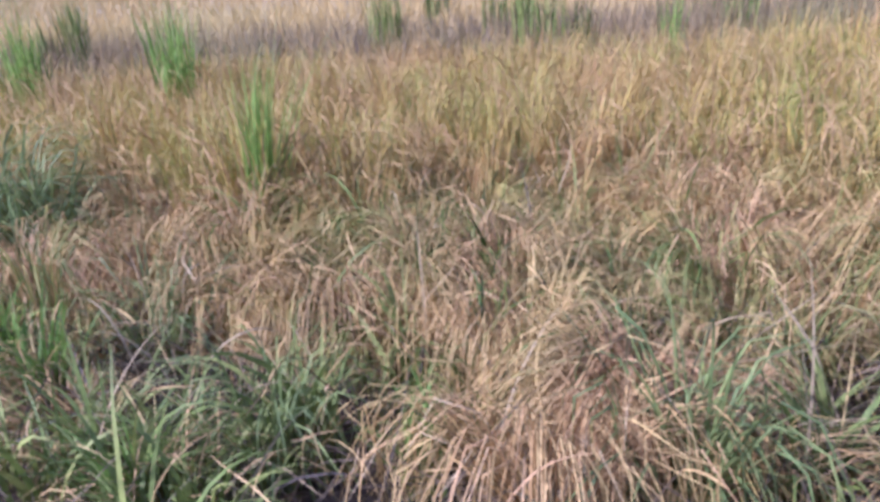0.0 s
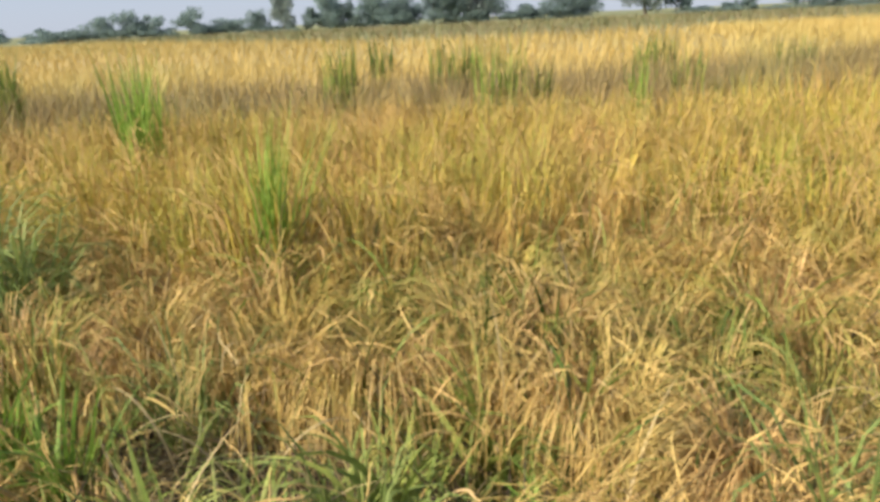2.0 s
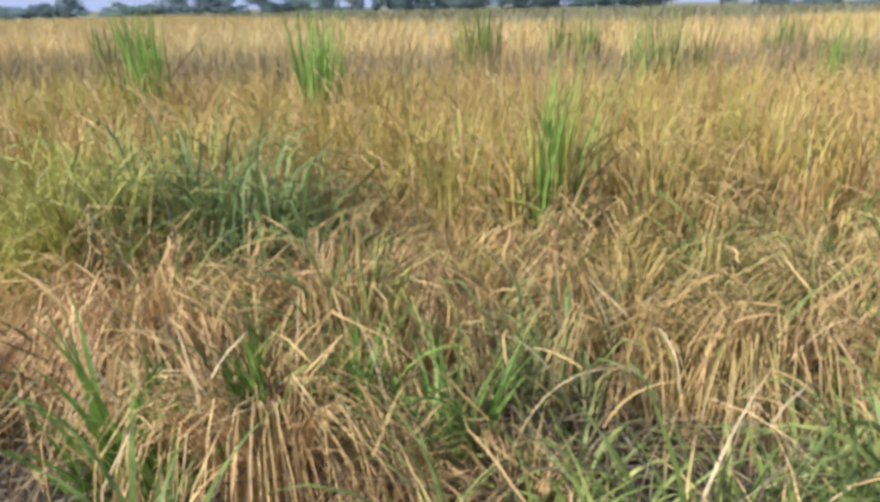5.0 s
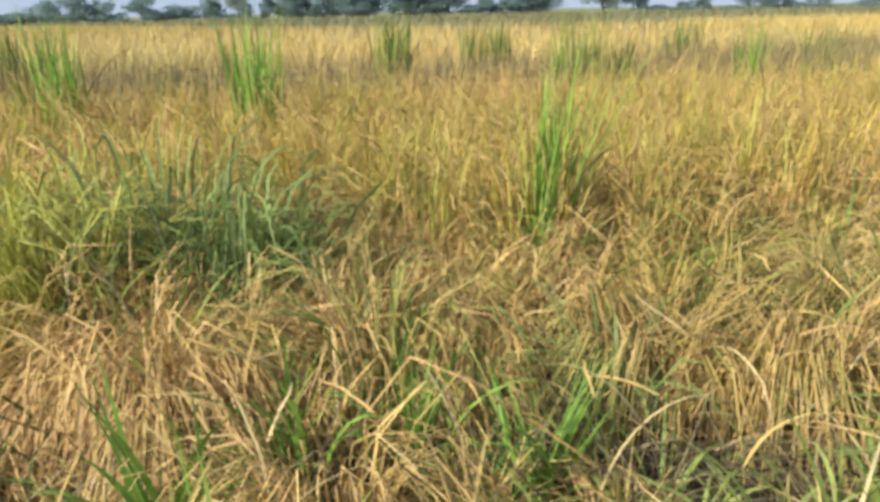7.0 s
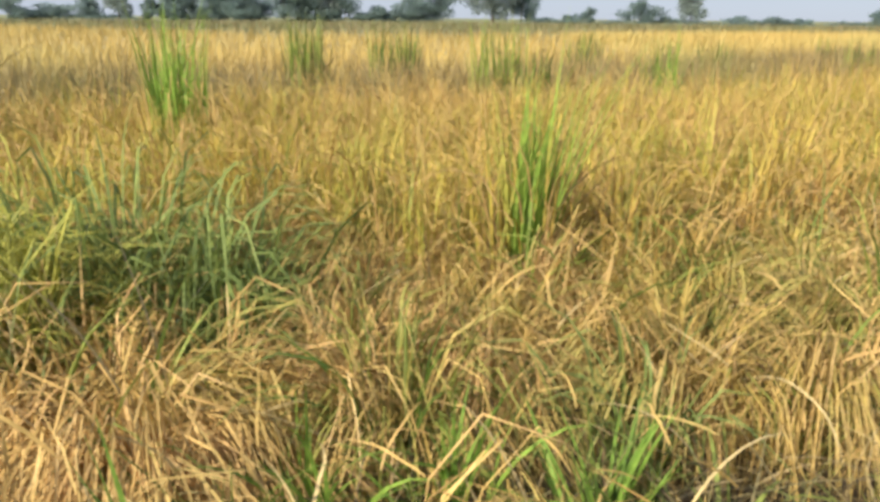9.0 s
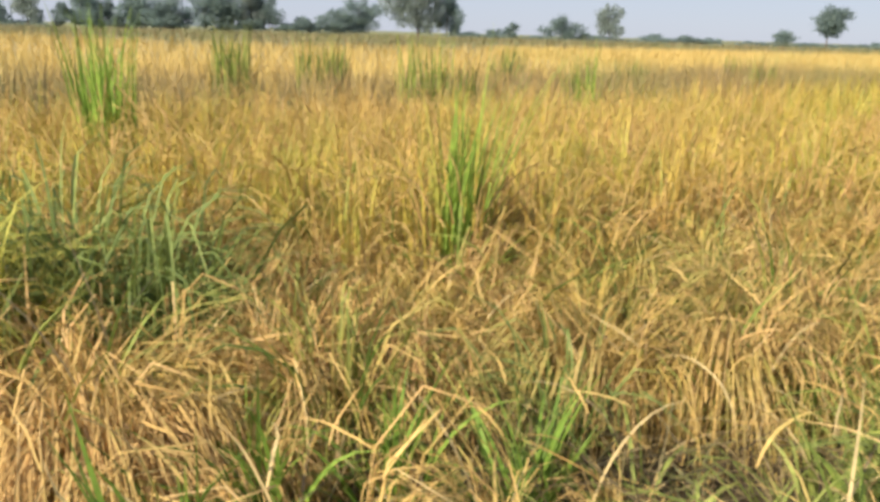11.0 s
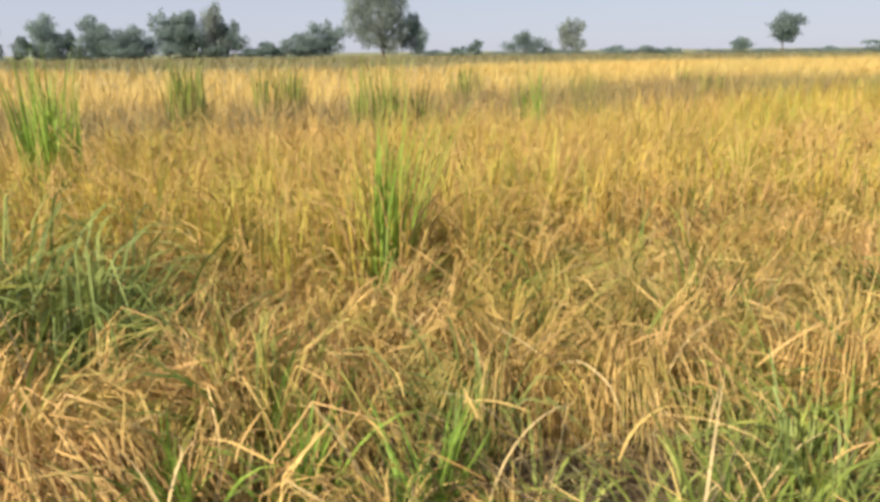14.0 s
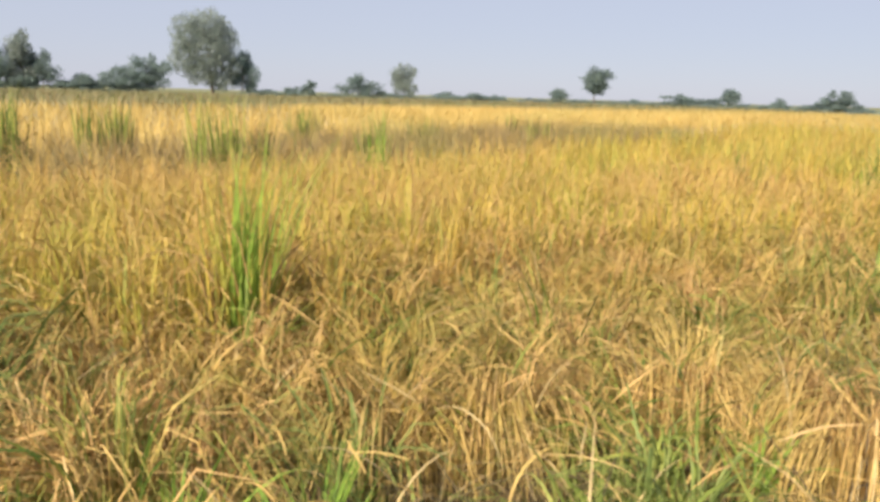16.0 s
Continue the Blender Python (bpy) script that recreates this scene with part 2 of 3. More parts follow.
def tubes(p, r0, r1):
    """Three-sided stems along the centre lines p."""
    n, k = p.shape[:2]
    r = np.linspace(1, 0, k)[None] * (r0 - r1) + r1
    r = np.broadcast_to(r, (n, k))
    ring = []
    for j in range(3):
        a = j * 2 * np.pi / 3
        ring.append(p + np.stack([np.cos(a) * r, np.sin(a) * r, 0.35 * np.sin(a + 1) * r], 2))
    v = np.stack(ring, 2).reshape(-1, 3)
    i = ((np.arange(n)[:, None] * k + np.arange(k - 1)[None]).ravel() * 3)
    f = [np.stack([i + j, i + (j + 1) % 3, i + 3 + (j + 1) % 3, i + 3 + j], 1) for j in range(3)]
    return v, np.concatenate(f)


def grains(centre, along, size):
    """Small pointed rice grains: three-sided spindles, as quads."""
    n = len(centre)
    along = along / np.maximum(np.linalg.norm(along, axis=1, keepdims=True), 1e-6)
    ref = np.where(np.abs(along[:, 2:3]) < 0.9, np.array([[0, 0, 1.0]]), np.array([[1.0, 0, 0]]))
    u = np.cross(along, ref)
    u /= np.linalg.norm(u, axis=1, keepdims=True)
    w = np.cross(along, u)
    h, r = size[:, None] * 0.5, size[:, None] * 0.21
    v = [centre - along * h, centre + along * h]
    for j in range(4):
        a = j * np.pi / 2
        v.append(centre + (u * np.cos(a) + w * np.sin(a)) * r)
    v = np.stack(v, 1).reshape(-1, 3)
    i = np.arange(n) * 6
    return v, np.concatenate([np.stack([i, i + 2, i + 1, i + 4], 1), np.stack([i, i + 3, i + 1, i + 5], 1)])


def panicle_grains(p, per=24, spread=0.0028, start=0.60, size=0.0092):
    """Grains hung along the last part of drooping stems p."""
    n, k = p.shape[:2]
    t = (start + (1 - start) * rng.random((n, per))) * (k - 1)
    i = np.minimum(t.astype(int), k - 2)
    fr = (t - i)[:, :, None]
    rows = np.arange(n)[:, None]
    a, b = p[rows, i], p[rows, i + 1]
    c = a + (b - a) * fr
    droop = np.zeros_like(c)
    hang = rng.random((n, per)) * 0.012
    droop[:, :, 2] = -hang
    c = c + droop + rng.normal(0, spread, c.shape)
    d = (b - a) / np.maximum(np.linalg.norm(b - a, axis=2, keepdims=True), 1e-6) + rng.normal(0, 0.35, c.shape) + np.array([0, 0, -0.5])
    c[:, :, 2] = np.maximum(c[:, :, 2], 0.03)
    return grains(c.reshape(-1, 3), d.reshape(-1, 3), size * rng.uniform(0.8, 1.3, n * per))


def spray(n, radius, length, lean, curl, azimuth=None, spread=math.pi, z=0.0, bundles=0):
    """Bases and directions for n blades of a clump; each range is (low, high). With bundles, blades of one tiller run together."""
    k = bundles or n
    a = rng.uniform(-spread, spread, k) + (0 if azimuth is None else azimuth)
    r = radius * np.sqrt(rng.random(k))
    b = rng.uniform(-np.pi, np.pi, k)
    ln, le, cu = rng.uniform(*length, k), rng.uniform(*lean, k), rng.uniform(*curl, k)
    base = np.stack([r * np.cos(b), r * np.sin(b), np.full(k, z)], 1)
    if bundles:
        w = rng.integers(0, k, n)
        base = base[w] + rng.normal(0, 0.012, (n, 3)) * np.array([1, 1, 0])
        a, ln = a[w] + rng.normal(0, 0.30, n), ln[w] * rng.uniform(0.7, 1.1, n)
        le, cu = np.abs(le[w] + rng.normal(0, 0.08, n)), cu[w] + rng.normal(0, 0.35, n)
    return base, ln, a, le, cu


def combed(n, locks, radius, length, lean, curl, rise=(0.36, 0.52), sweep=(0.22, 0.36), heading=0.0, spread=math.pi, stray=0.13):
    """Bases, directions and bends for n strands that hang in parallel locks, spread evenly round the heading."""
    k = max(1, min(locks, n))
    a = heading + spread * (2 * (np.arange(k) + rng.random(k)) / k - 1)
    r = radius * rng.uniform(0.15, 1.0, k)
    ln, le, cu = rng.uniform(*length, k), rng.uniform(*lean, k), rng.uniform(*curl, k)
    b0, b1 = rng.uniform(*rise, k), rng.uniform(*sweep, k)
    w = np.concatenate([np.arange(k), rng.integers(0, k, n - k)])
    base = np.stack([r[w] * np.cos(a[w]), r[w] * np.sin(a[w]), np.zeros(n)], 1) + rng.normal(0, 0.016, (n, 3)) * np.array([1, 1, 0])
    return (base, ln[w] * rng.uniform(0.82, 1.08, n), a[w] + rng.normal(0, stray, n), np.abs(le[w] + rng.normal(0, 0.06, n)),
            cu[w] + rng.normal(0, 0.16, n), (b0[w] + rng.normal(0, 0.03, n), b1[w] * rng.uniform(0.85, 1.2, n)))


# ---- ground ----


def ground():
    radii = np.concatenate([np.linspace(0, 8, 33), np.geomspace(8.6, 2500, 46)])
    sides = 120
    v, f = [], []
    for r in radii:
        for j in range(sides):
            a = 2 * math.pi * j / sides
            x, y = r * math.cos(a), r * math.sin(a)
            z = 0.035 * noise.noise(Vector((x * 1.3, y * 1.3, 0))) if r < 30 else 0.0
            v.append((x, y, z))
    for i in range(len(radii) - 1):
        for j in range(sides):
            k = (j + 1) % sides
            f.append((i * sides + j, (i + 1) * sides + j, (i + 1) * sides + k, i * sides + k))
    ob = new("ground", mesh_from("ground", [(np.array(v), np.array(f))], SOIL))
    for poly in ob.data.polygons:
        poly.use_smooth = True
    return tagged(ob, "dark brown field soil with scattered dead straw", "ground", kind="structure")


ground()

# ---- the fields, as stuff ----
HUB = np.array([-0.9, 0.2])


def scatter(n, r0, r1, a0=-48, a1=72):
    """Even random places in a ring sector round the hub; the angles run clockwise from straight ahead."""
    r = np.sqrt(rng.uniform(r0 ** 2, r1 ** 2, n))
    a = np.radians(rng.uniform(a0, a1, n))
    return HUB[0] + r * np.sin(a), HUB[1] + r * np.cos(a)


def band_near(x):
    return 7.9 + np.maximum(x - 0.5, 0) * 0.48


def band_far(x):
    return 13.0 + np.maximum(x, 0) * 0.48


def bund_start(x):
    return 47 + np.maximum(x - 10, 0) * 0.25 + np.maximum(-4 - x, 0) * 1.2


def clumped(x, y, pull=0.72, cell=0.19):
    """Draws places towards the hills of a planted field."""
    cx, cy = np.round(x / cell) * cell, np.round(y / cell) * cell
    return x + (cx - x) * pull, y + (cy - y) * pull


def upright(x, y, height, width, segs, lean=0.25, curl=1.0, power=2.0, hill=0.0):
    n = len(x)
    a = rng.uniform(-np.pi, np.pi, n)
    if hill:
        h = np.sin(np.round(x / hill) * 12.99 + np.round(y / hill) * 78.23) * 4375.85
        h = h - np.floor(h)
        a = np.where(rng.random(n) < 0.6, h * 6.28 + rng.normal(0, 0.7, n), a)
        height = height * (0.78 + 0.30 * (h * 7.3 % 1.0))
    base = np.stack([x, y, np.zeros(n)], 1)
    p = paths(base, height * rng.uniform(0.72, 1.12, n), a, np.abs(rng.normal(0, lean, n)), np.abs(rng.normal(0, curl, n)), segs, power)
    return ribbons(p, width * rng.uniform(0.6, 1.3, n), a)


def stuff(name, pieces, material, label, category):
    return tagged(new(name, mesh_from(name, pieces, material)), label, category, kind="stuff")


def hills(cell, y0, r1, per, height, width, segs):
    """Standing rice in planted hills: the blades of a hill lean and bow together, in a few locks."""
    g = np.arange(-int(r1 / cell), int(r1 / cell) + 1) * cell
    x, y = [q.ravel() for q in np.meshgrid(g + HUB[0], g + HUB[1])]
    x, y = x + rng.normal(0, cell * 0.22, len(x)), y + rng.normal(0, cell * 0.22, len(y))
    dx, dy = x - HUB[0], y - HUB[1]
    a = np.degrees(np.arctan2(dx, dy))
    keep = (np.hypot(dx, dy) < r1) & (a > -48) & (a < 72) & (y > y0 + 0.25 * np.sin(x * 1.7)) & (y < band_near(x)) & ~((x > -3.1) & (x < -1.6) & (y < 3.5))
    x, y = x[keep], y[keep]
    h, locks = len(x), 4
    tall = height * rng.uniform(0.78, 1.08, h) * (1 + 0.10 * np.sin(x * 2.3 + 1) * np.cos(y * 2.9))
    way, tip = rng.uniform(-np.pi, np.pi, h), np.abs(rng.normal(0.10, 0.12, h))
    la = rng.uniform(-np.pi, np.pi, (h, locks))
    lc = rng.uniform(0.5, 2.3, (h, locks))
    m = np.repeat(np.arange(h), per)
    k = rng.integers(0, locks, len(m))
    n = len(m)
    az = la[m, k] + rng.normal(0, 0.22, n)
    base = np.stack([x[m] + rng.normal(0, cell * 0.20, n) + np.cos(way[m]) * tip[m] * 0.2, y[m] + rng.normal(0, cell * 0.20, n) + np.sin(way[m]) * tip[m] * 0.2, np.zeros(n)], 1)
    p = paths(base, tall[m] * rng.uniform(0.8, 1.14, n), az, np.abs(tip[m] * np.cos(az - way[m]) + rng.normal(0, 0.07, n)), lc[m, k] + rng.normal(0, 0.2, n), segs,
              bend=(rng.uniform(0.5, 0.72, n), rng.uniform(0.25, 0.42, n)))
    return p, az, width * rng.uniform(0.65, 1.3, n), n


p, a, w, n = hills(0.23, 3.5, 7.6, 32, 0.84, 0.0082, 7)
stuff("standing_rice", [ribbons(p, w, a, 3.0, 0.55)], GOLD, "dense golden ripe rice leaves standing in the field", "rice")
p, a, w, n = hills(0.23, 3.3, 7.6, 6, 0.92, 0.008, 9)
stuff("rice_heads", [tubes(p[:, 5:], 0.0042, 0.0026)], GRAIN, "golden rice heads drooping over the standing crop", "rice")
x, y = scatter(26000, 7.3, 14)
keep = y < band_near(x)
x, y = clumped(x[keep], y[keep], 0.6, 0.33)
stuff("standing_rice", [upright(x, y, 0.88, 0.018, 5, 0.22, 1.0, hill=0.33)], GOLD, "golden ripe rice further out in the field", "rice")
x, y = scatter(18000, 13, 34, 20, 72)
keep = y < band_near(x)
stuff("standing_rice", [upright(x[keep], y[keep], 0.84, 0.026, 4, 0.22, 0.8)], GOLD, "golden ripe rice at the far side of the field", "rice")
x, y = scatter(70000, 7.4, 24)
keep = (y >= band_near(x)) & (y < band_far(x))
x, y = x[keep], y[keep]
stuff("dull_rice", [upright(x, y, 0.88, 0.015, 4, 0.35, 1.0)], DULL, "dull brown-green thin strip of rice across the field", "rice")
x, y = scatter(100000, 14, 62)
keep = (y >= band_far(x)) & (y < bund_start(x)) & ((y < 24.5) | (x > 14))
x, y = x[keep], y[keep]
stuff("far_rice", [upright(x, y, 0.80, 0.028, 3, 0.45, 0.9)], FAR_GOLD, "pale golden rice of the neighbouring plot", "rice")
x, y = scatter(64000, 24, 110)
keep = (y >= 24) & (y < bund_start(x))
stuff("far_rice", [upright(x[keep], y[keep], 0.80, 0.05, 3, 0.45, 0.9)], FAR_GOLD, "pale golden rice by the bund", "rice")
x, y = scatter(28000, 44, 150)
keep = y >= bund_start(x)
x, y = x[keep], y[keep]
stuff("bund_grass", [upright(x, y, 1.0, 0.09, 3, 0.35, 0.9)], BUND, "rough green and brown grass on the bund", "grass")
x, y = scatter(9000, 1.9, 13, 70, 314)
keep = (np.hypot(x - HUB[0], y - HUB[1]) > 2.4)
stuff("standing_rice", [upright(x[keep], y[keep], 0.66, 0.016, 4, 0.25, 0.9)], GOLD, "golden ripe rice around the trampled patch", "rice")
x, y = scatter(6000, 12.5, 45, 70, 314)
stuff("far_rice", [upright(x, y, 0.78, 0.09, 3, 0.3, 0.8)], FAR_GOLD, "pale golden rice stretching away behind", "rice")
x, y = scatter(3400, 2.9, 7.4)
keep = y > 3.4
x, y = clumped(x[keep], y[keep], 0.8, 0.31)
stuff("green_rice", [upright(x, y, 0.74, 0.012, 6, 0.22, 1.3)], GREEN, "green late leaves among the ripe rice", "rice")

# trampled straw under the near clumps, its colour darkened for the shade there
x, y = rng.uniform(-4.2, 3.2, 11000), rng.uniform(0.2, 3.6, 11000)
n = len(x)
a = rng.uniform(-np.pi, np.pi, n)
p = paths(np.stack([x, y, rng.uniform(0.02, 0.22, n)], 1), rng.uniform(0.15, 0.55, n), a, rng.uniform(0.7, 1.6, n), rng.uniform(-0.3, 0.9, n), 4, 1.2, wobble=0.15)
stuff("trampled_straw", [ribbons(p, rng.uniform(0.004, 0.011, n), a, 3.0, 0.9)], SHADED_LITTER, "tangled brown trampled straw lying on the soil, darkened as in shade", "straw")

# loose straw lying across the bowed clumps
n = 420
x, y = rng.uniform(-3.6, 2.4, n), rng.uniform(1.0, 3.5, n)
a = rng.uniform(-np.pi, np.pi, n)
p = paths(np.stack([x, y, rng.uniform(0.28, 0.56, n)], 1), rng.uniform(0.12, 0.30, n), a, rng.uniform(0.6, 1.5, n), rng.uniform(0.3, 1.6, n), 6, 1.4, wobble=0.2)
stuff("loose_straw", [ribbons(p, rng.uniform(0.004, 0.011, n), a, 3.0, 0.8)], STRAW, "loose dry straw caught across the bowed clumps", "straw")

n = 120
x, y = rng.uniform(-3.4, 2.4, n), rng.uniform(1.0, 3.6, n)
a = rng.uniform(-np.pi, np.pi, n)
p = paths(np.stack([x, y, rng.uniform(0.2, 0.5, n)], 1), rng.uniform(0.2, 0.42, n), a, rng.uniform(0.3, 1.3, n), rng.uniform(0.4, 1.9, n), 10, 1.4, wobble=0.1)
stuff("loose_straw", [ribbons(p, rng.uniform(0.004, 0.009, n), a, 3.0, 0.9)], PALE, "broad bleached leaves caught among the clumps", "straw")


# ---- rice clumps of the lodged patch ----
def strands(ob, split, name, many, p, make, material, label=""):
    """The strands of a clump: each one a part of its own where split, else joined."""
    if split:
        return [part(name, [make(p[i:i + 1], i)], material, ob, label) for i in range(len(p))]
    joined = part(many, [make(p[i:i + 1], i) for i in range(len(p))], material, ob, label)
    joined["kind"] = "stuff"
    return [joined]


def leaves_of(ob, split, n, width, material, bundle, name="leaf", many="foliage", label="", segs=8, power=2.2, taper=2.0, twist=0.7, wobble=0.07, droop=None):
    base, ln, az, lean, curl = bundle
    bend = (rng.uniform(*droop, n), rng.uniform(0.2, 0.4, n)) if droop else None
    p = paths(base, ln, az, lean, curl, segs, power, wobble=wobble, bend=bend)
    w = rng.uniform(*width, n)
    return strands(ob, split, name, many, p, lambda q, i: ribbons(q, w[i:i + 1], az[i:i + 1], taper, twist), material, label)


def rice_clump(name, label, stems, leaves, green, height, flop, heading=0.0, spread=math.pi, radius=0.075, grain=16, leaf_mat=None, split=False, locks=13, rise=(0.26, 0.42), hang=(2.3, 2.95)):
    """A lodged rice hill: locks of straw rise, turn over at the crest and hang in parallel strands; the ripe heads hang among them."""
    ob = thing(name, 0, 0, 0, label, "rice plant", "rice clumps")
    lean = (0.06, 0.28 + 0.18 * flop)
    base, ln, az, le, cu, bend = combed(stems, locks, radius, (height * 1.35, height * 1.62), lean, hang, rise, (0.20, 0.36), heading, spread)
    p = paths(base, ln, az, le, cu, 10, wobble=0.05, bend=bend)
    stalks = strands(ob, split, "stalk", "stem_mass", p, lambda q, i: tubes(q, 0.0028, 0.0016), STRAW)
    if split:
        for i, stalk in enumerate(stalks):
            part("head", [tubes(p[i:i + 1, 6:], 0.0030, 0.0018), panicle_grains(p[i:i + 1], grain)], GRAIN, stalk)
    else:
        part("grain", [tubes(p[:, 6:], 0.0030, 0.0018), panicle_grains(p, grain)], GRAIN, ob, "drooping heads of ripe grain")["kind"] = "stuff"
    if leaves:
        base, ln, az, le, cu, bend = combed(leaves, locks + 5, radius * 1.1, (height * 1.15, height * 1.6), lean, (hang[0] - 0.3, hang[1]), rise, (0.22, 0.40), heading, spread)
        p = paths(base, ln, az, le, cu, 7, wobble=0.06, bend=bend)
        w = rng.uniform(0.003, 0.0064, leaves)
        part("foliage", [ribbons(p, w, az, 3.5, 0.6)], leaf_mat or GOLD, ob)["kind"] = "stuff"
    if green:
        leaves_of(ob, split, green, (0.008, 0.014), GREEN, spray(green, radius, (height * 0.85, height * 1.3), (0.08, 0.4), (0.7, 2.4), None, math.pi, 0.0, max(3, green // 5)),
                  "green_leaf", "green_foliage", "green leaf", power=2.2)
    return ob


def grass_clump(name, label, n, height, width, mat, lean=(0.02, 0.3), curl=(0.1, 1.2), dry=0, radius=0.06, second=None, category="grass", group="weed clumps", heading=None, spread=math.pi, split=False, bundles=0, droop=None):
    """A tall tuft of broad blades, with some withered ones; with droop (low, high) they rise that share of their length and hang over."""
    ob = thing(name, 0, 0, 0, label, category, group)
    leaves_of(ob, split, n, (width * 0.6, width * 1.2), mat, spray(n, radius, (height * 0.7, height * 1.1), lean, curl, heading, spread, 0.0, bundles), "blade", "foliage", "", 9, 2.6, 2.6, 0.7, 0.03, droop)
    if dry:
        leaves_of(ob, split, dry, (width * 0.25, width * 0.55) if second else (width * 0.5, width), second or BROWNLEAF, spray(dry, radius, (height * 0.7, height * 1.05), (0.05, 0.42), (0.2, 1.6) if not second else (1.3, 2.7), 0.1, 1.2 if not second else math.pi),
                  "withered_blade", "withered_foliage", "withered dry blade", 9, 2.0, 2.6, 0.7, 0.05)
    return ob


def crest(y):
    """How high the bowed crop stands: low at the trampled edge, higher towards the standing rice."""
    return min(1.17, max(0.80, 0.90 + 0.36 * (y - 1.55)))


def place(variants, spots, grown=False):
    """Sets out copies of the variants at the spots (x, y, turn, size); the first use of each is the one built."""
    used = set()
    for i, (x, y, turn, size) in enumerate(spots):
        v = variants[i % len(variants)]
        up = size * rng.uniform(0.90, 1.10) * (crest(y) if grown else 1.0)
        wide = size * (0.35 * crest(y) + 0.65 if grown else 1.0)
        m = pose(x, y, 0, 0, 0, turn) @ Matrix.Diagonal((wide, wide, up, 1))
        if v.name in used:
            copy_thing(v, m @ Matrix.Diagonal((1 / v.scale.x, 1 / v.scale.y, 1 / v.scale.z, 1)))
        else:
            used.add(v.name)
            v.matrix_basis = m
    for v in variants:
        if v.name not in used:
            for o in (*v.children_recursive, v):
                bpy.data.objects.remove(o)


def tan_mound(split=False):
    return rice_clump("rice_clump", "lodged tan rice clump with heads hanging to the straw", 14, 220, 4, 0.54, 0.8, leaf_mat=STRAW, split=split)


def gold_mound(split=False):
    return rice_clump("rice_clump", "golden rice clump bowed under its ripe heads", 14, 220, 8, 0.54, 0.8, leaf_mat=BUFF, split=split)


def mixed_clump(split=False):
    return rice_clump("rice_clump", "half-green rice clump with bowed golden heads", 10, 180, 30, 0.54, 0.7, leaf_mat=OLIVE, split=split)


def combed_mound(split=False):
    return rice_clump("rice_clump", "lodged rice combed over to one side", 22, 230, 2, 0.60, 1.0, heading=0.0, spread=1.25, leaf_mat=STRAW, split=split)


def hanging_clump(split=False):
    return rice_clump("rice_clump", "rice clump with a curtain of pale heads hanging straight down", 34, 130, 0, 0.70, 1.0, heading=-1.57, spread=1.7, leaf_mat=STRAW, radius=0.10, split=split, rise=(0.38, 0.47), hang=(2.65, 2.95))


def leafy_clump(split=False):
    return grass_clump("rice_clump", "tall yellow-green leafy rice clump drooping to all sides", 84, 1.12, 0.0135, YELLOWGREEN, (0.02, 0.24), (1.5, 2.7), 34, 0.12, GOLD, "rice plant", "rice clumps", split=split, bundles=14, droop=(0.5, 0.68))


def green_tuft(split=False):
    return grass_clump("rice_tuft", "green leafy rice tuft among bowed straw", 38, 0.64, 0.0215, GREEN, (0.08, 0.55), (0.9, 2.7), 14, 0.08, STRAW, "rice plant", "green rice tufts", split=split, bundles=12)


def dark_tuft(split=False):
    return grass_clump("rice_tuft", "dark green rice tuft in shade of bowed straw", 84, 0.98, 0.0135, DARK, (0.08, 0.50), (1.5, 2.8), 5, 0.13, STRAW, "rice plant", "green rice tufts", split=split, bundles=16, droop=(0.42, 0.62))


def broad_tuft(split=False):
    return grass_clump("rice_tuft", "pale green broad-leaved rice tuft fallen over the straw", 30, 0.56, 0.017, FRESHEN, (0.15, 0.75), (0.9, 2.4), 6, 0.09, PALE, "rice plant", "green rice tufts", heading=0.3, spread=2.2, split=split, bundles=11)


def bright_bunch(split=False):
    return grass_clump("rice_tuft", "upright bunch of fresh green rice leaves", 54, 0.62, 0.020, LUSH, (0.02, 0.34), (0.3, 1.8), 8, 0.075, GOLD, "rice plant", "green rice tufts", split=split, bundles=10)


def degrees_of():
    return rng.uniform(0, 360)


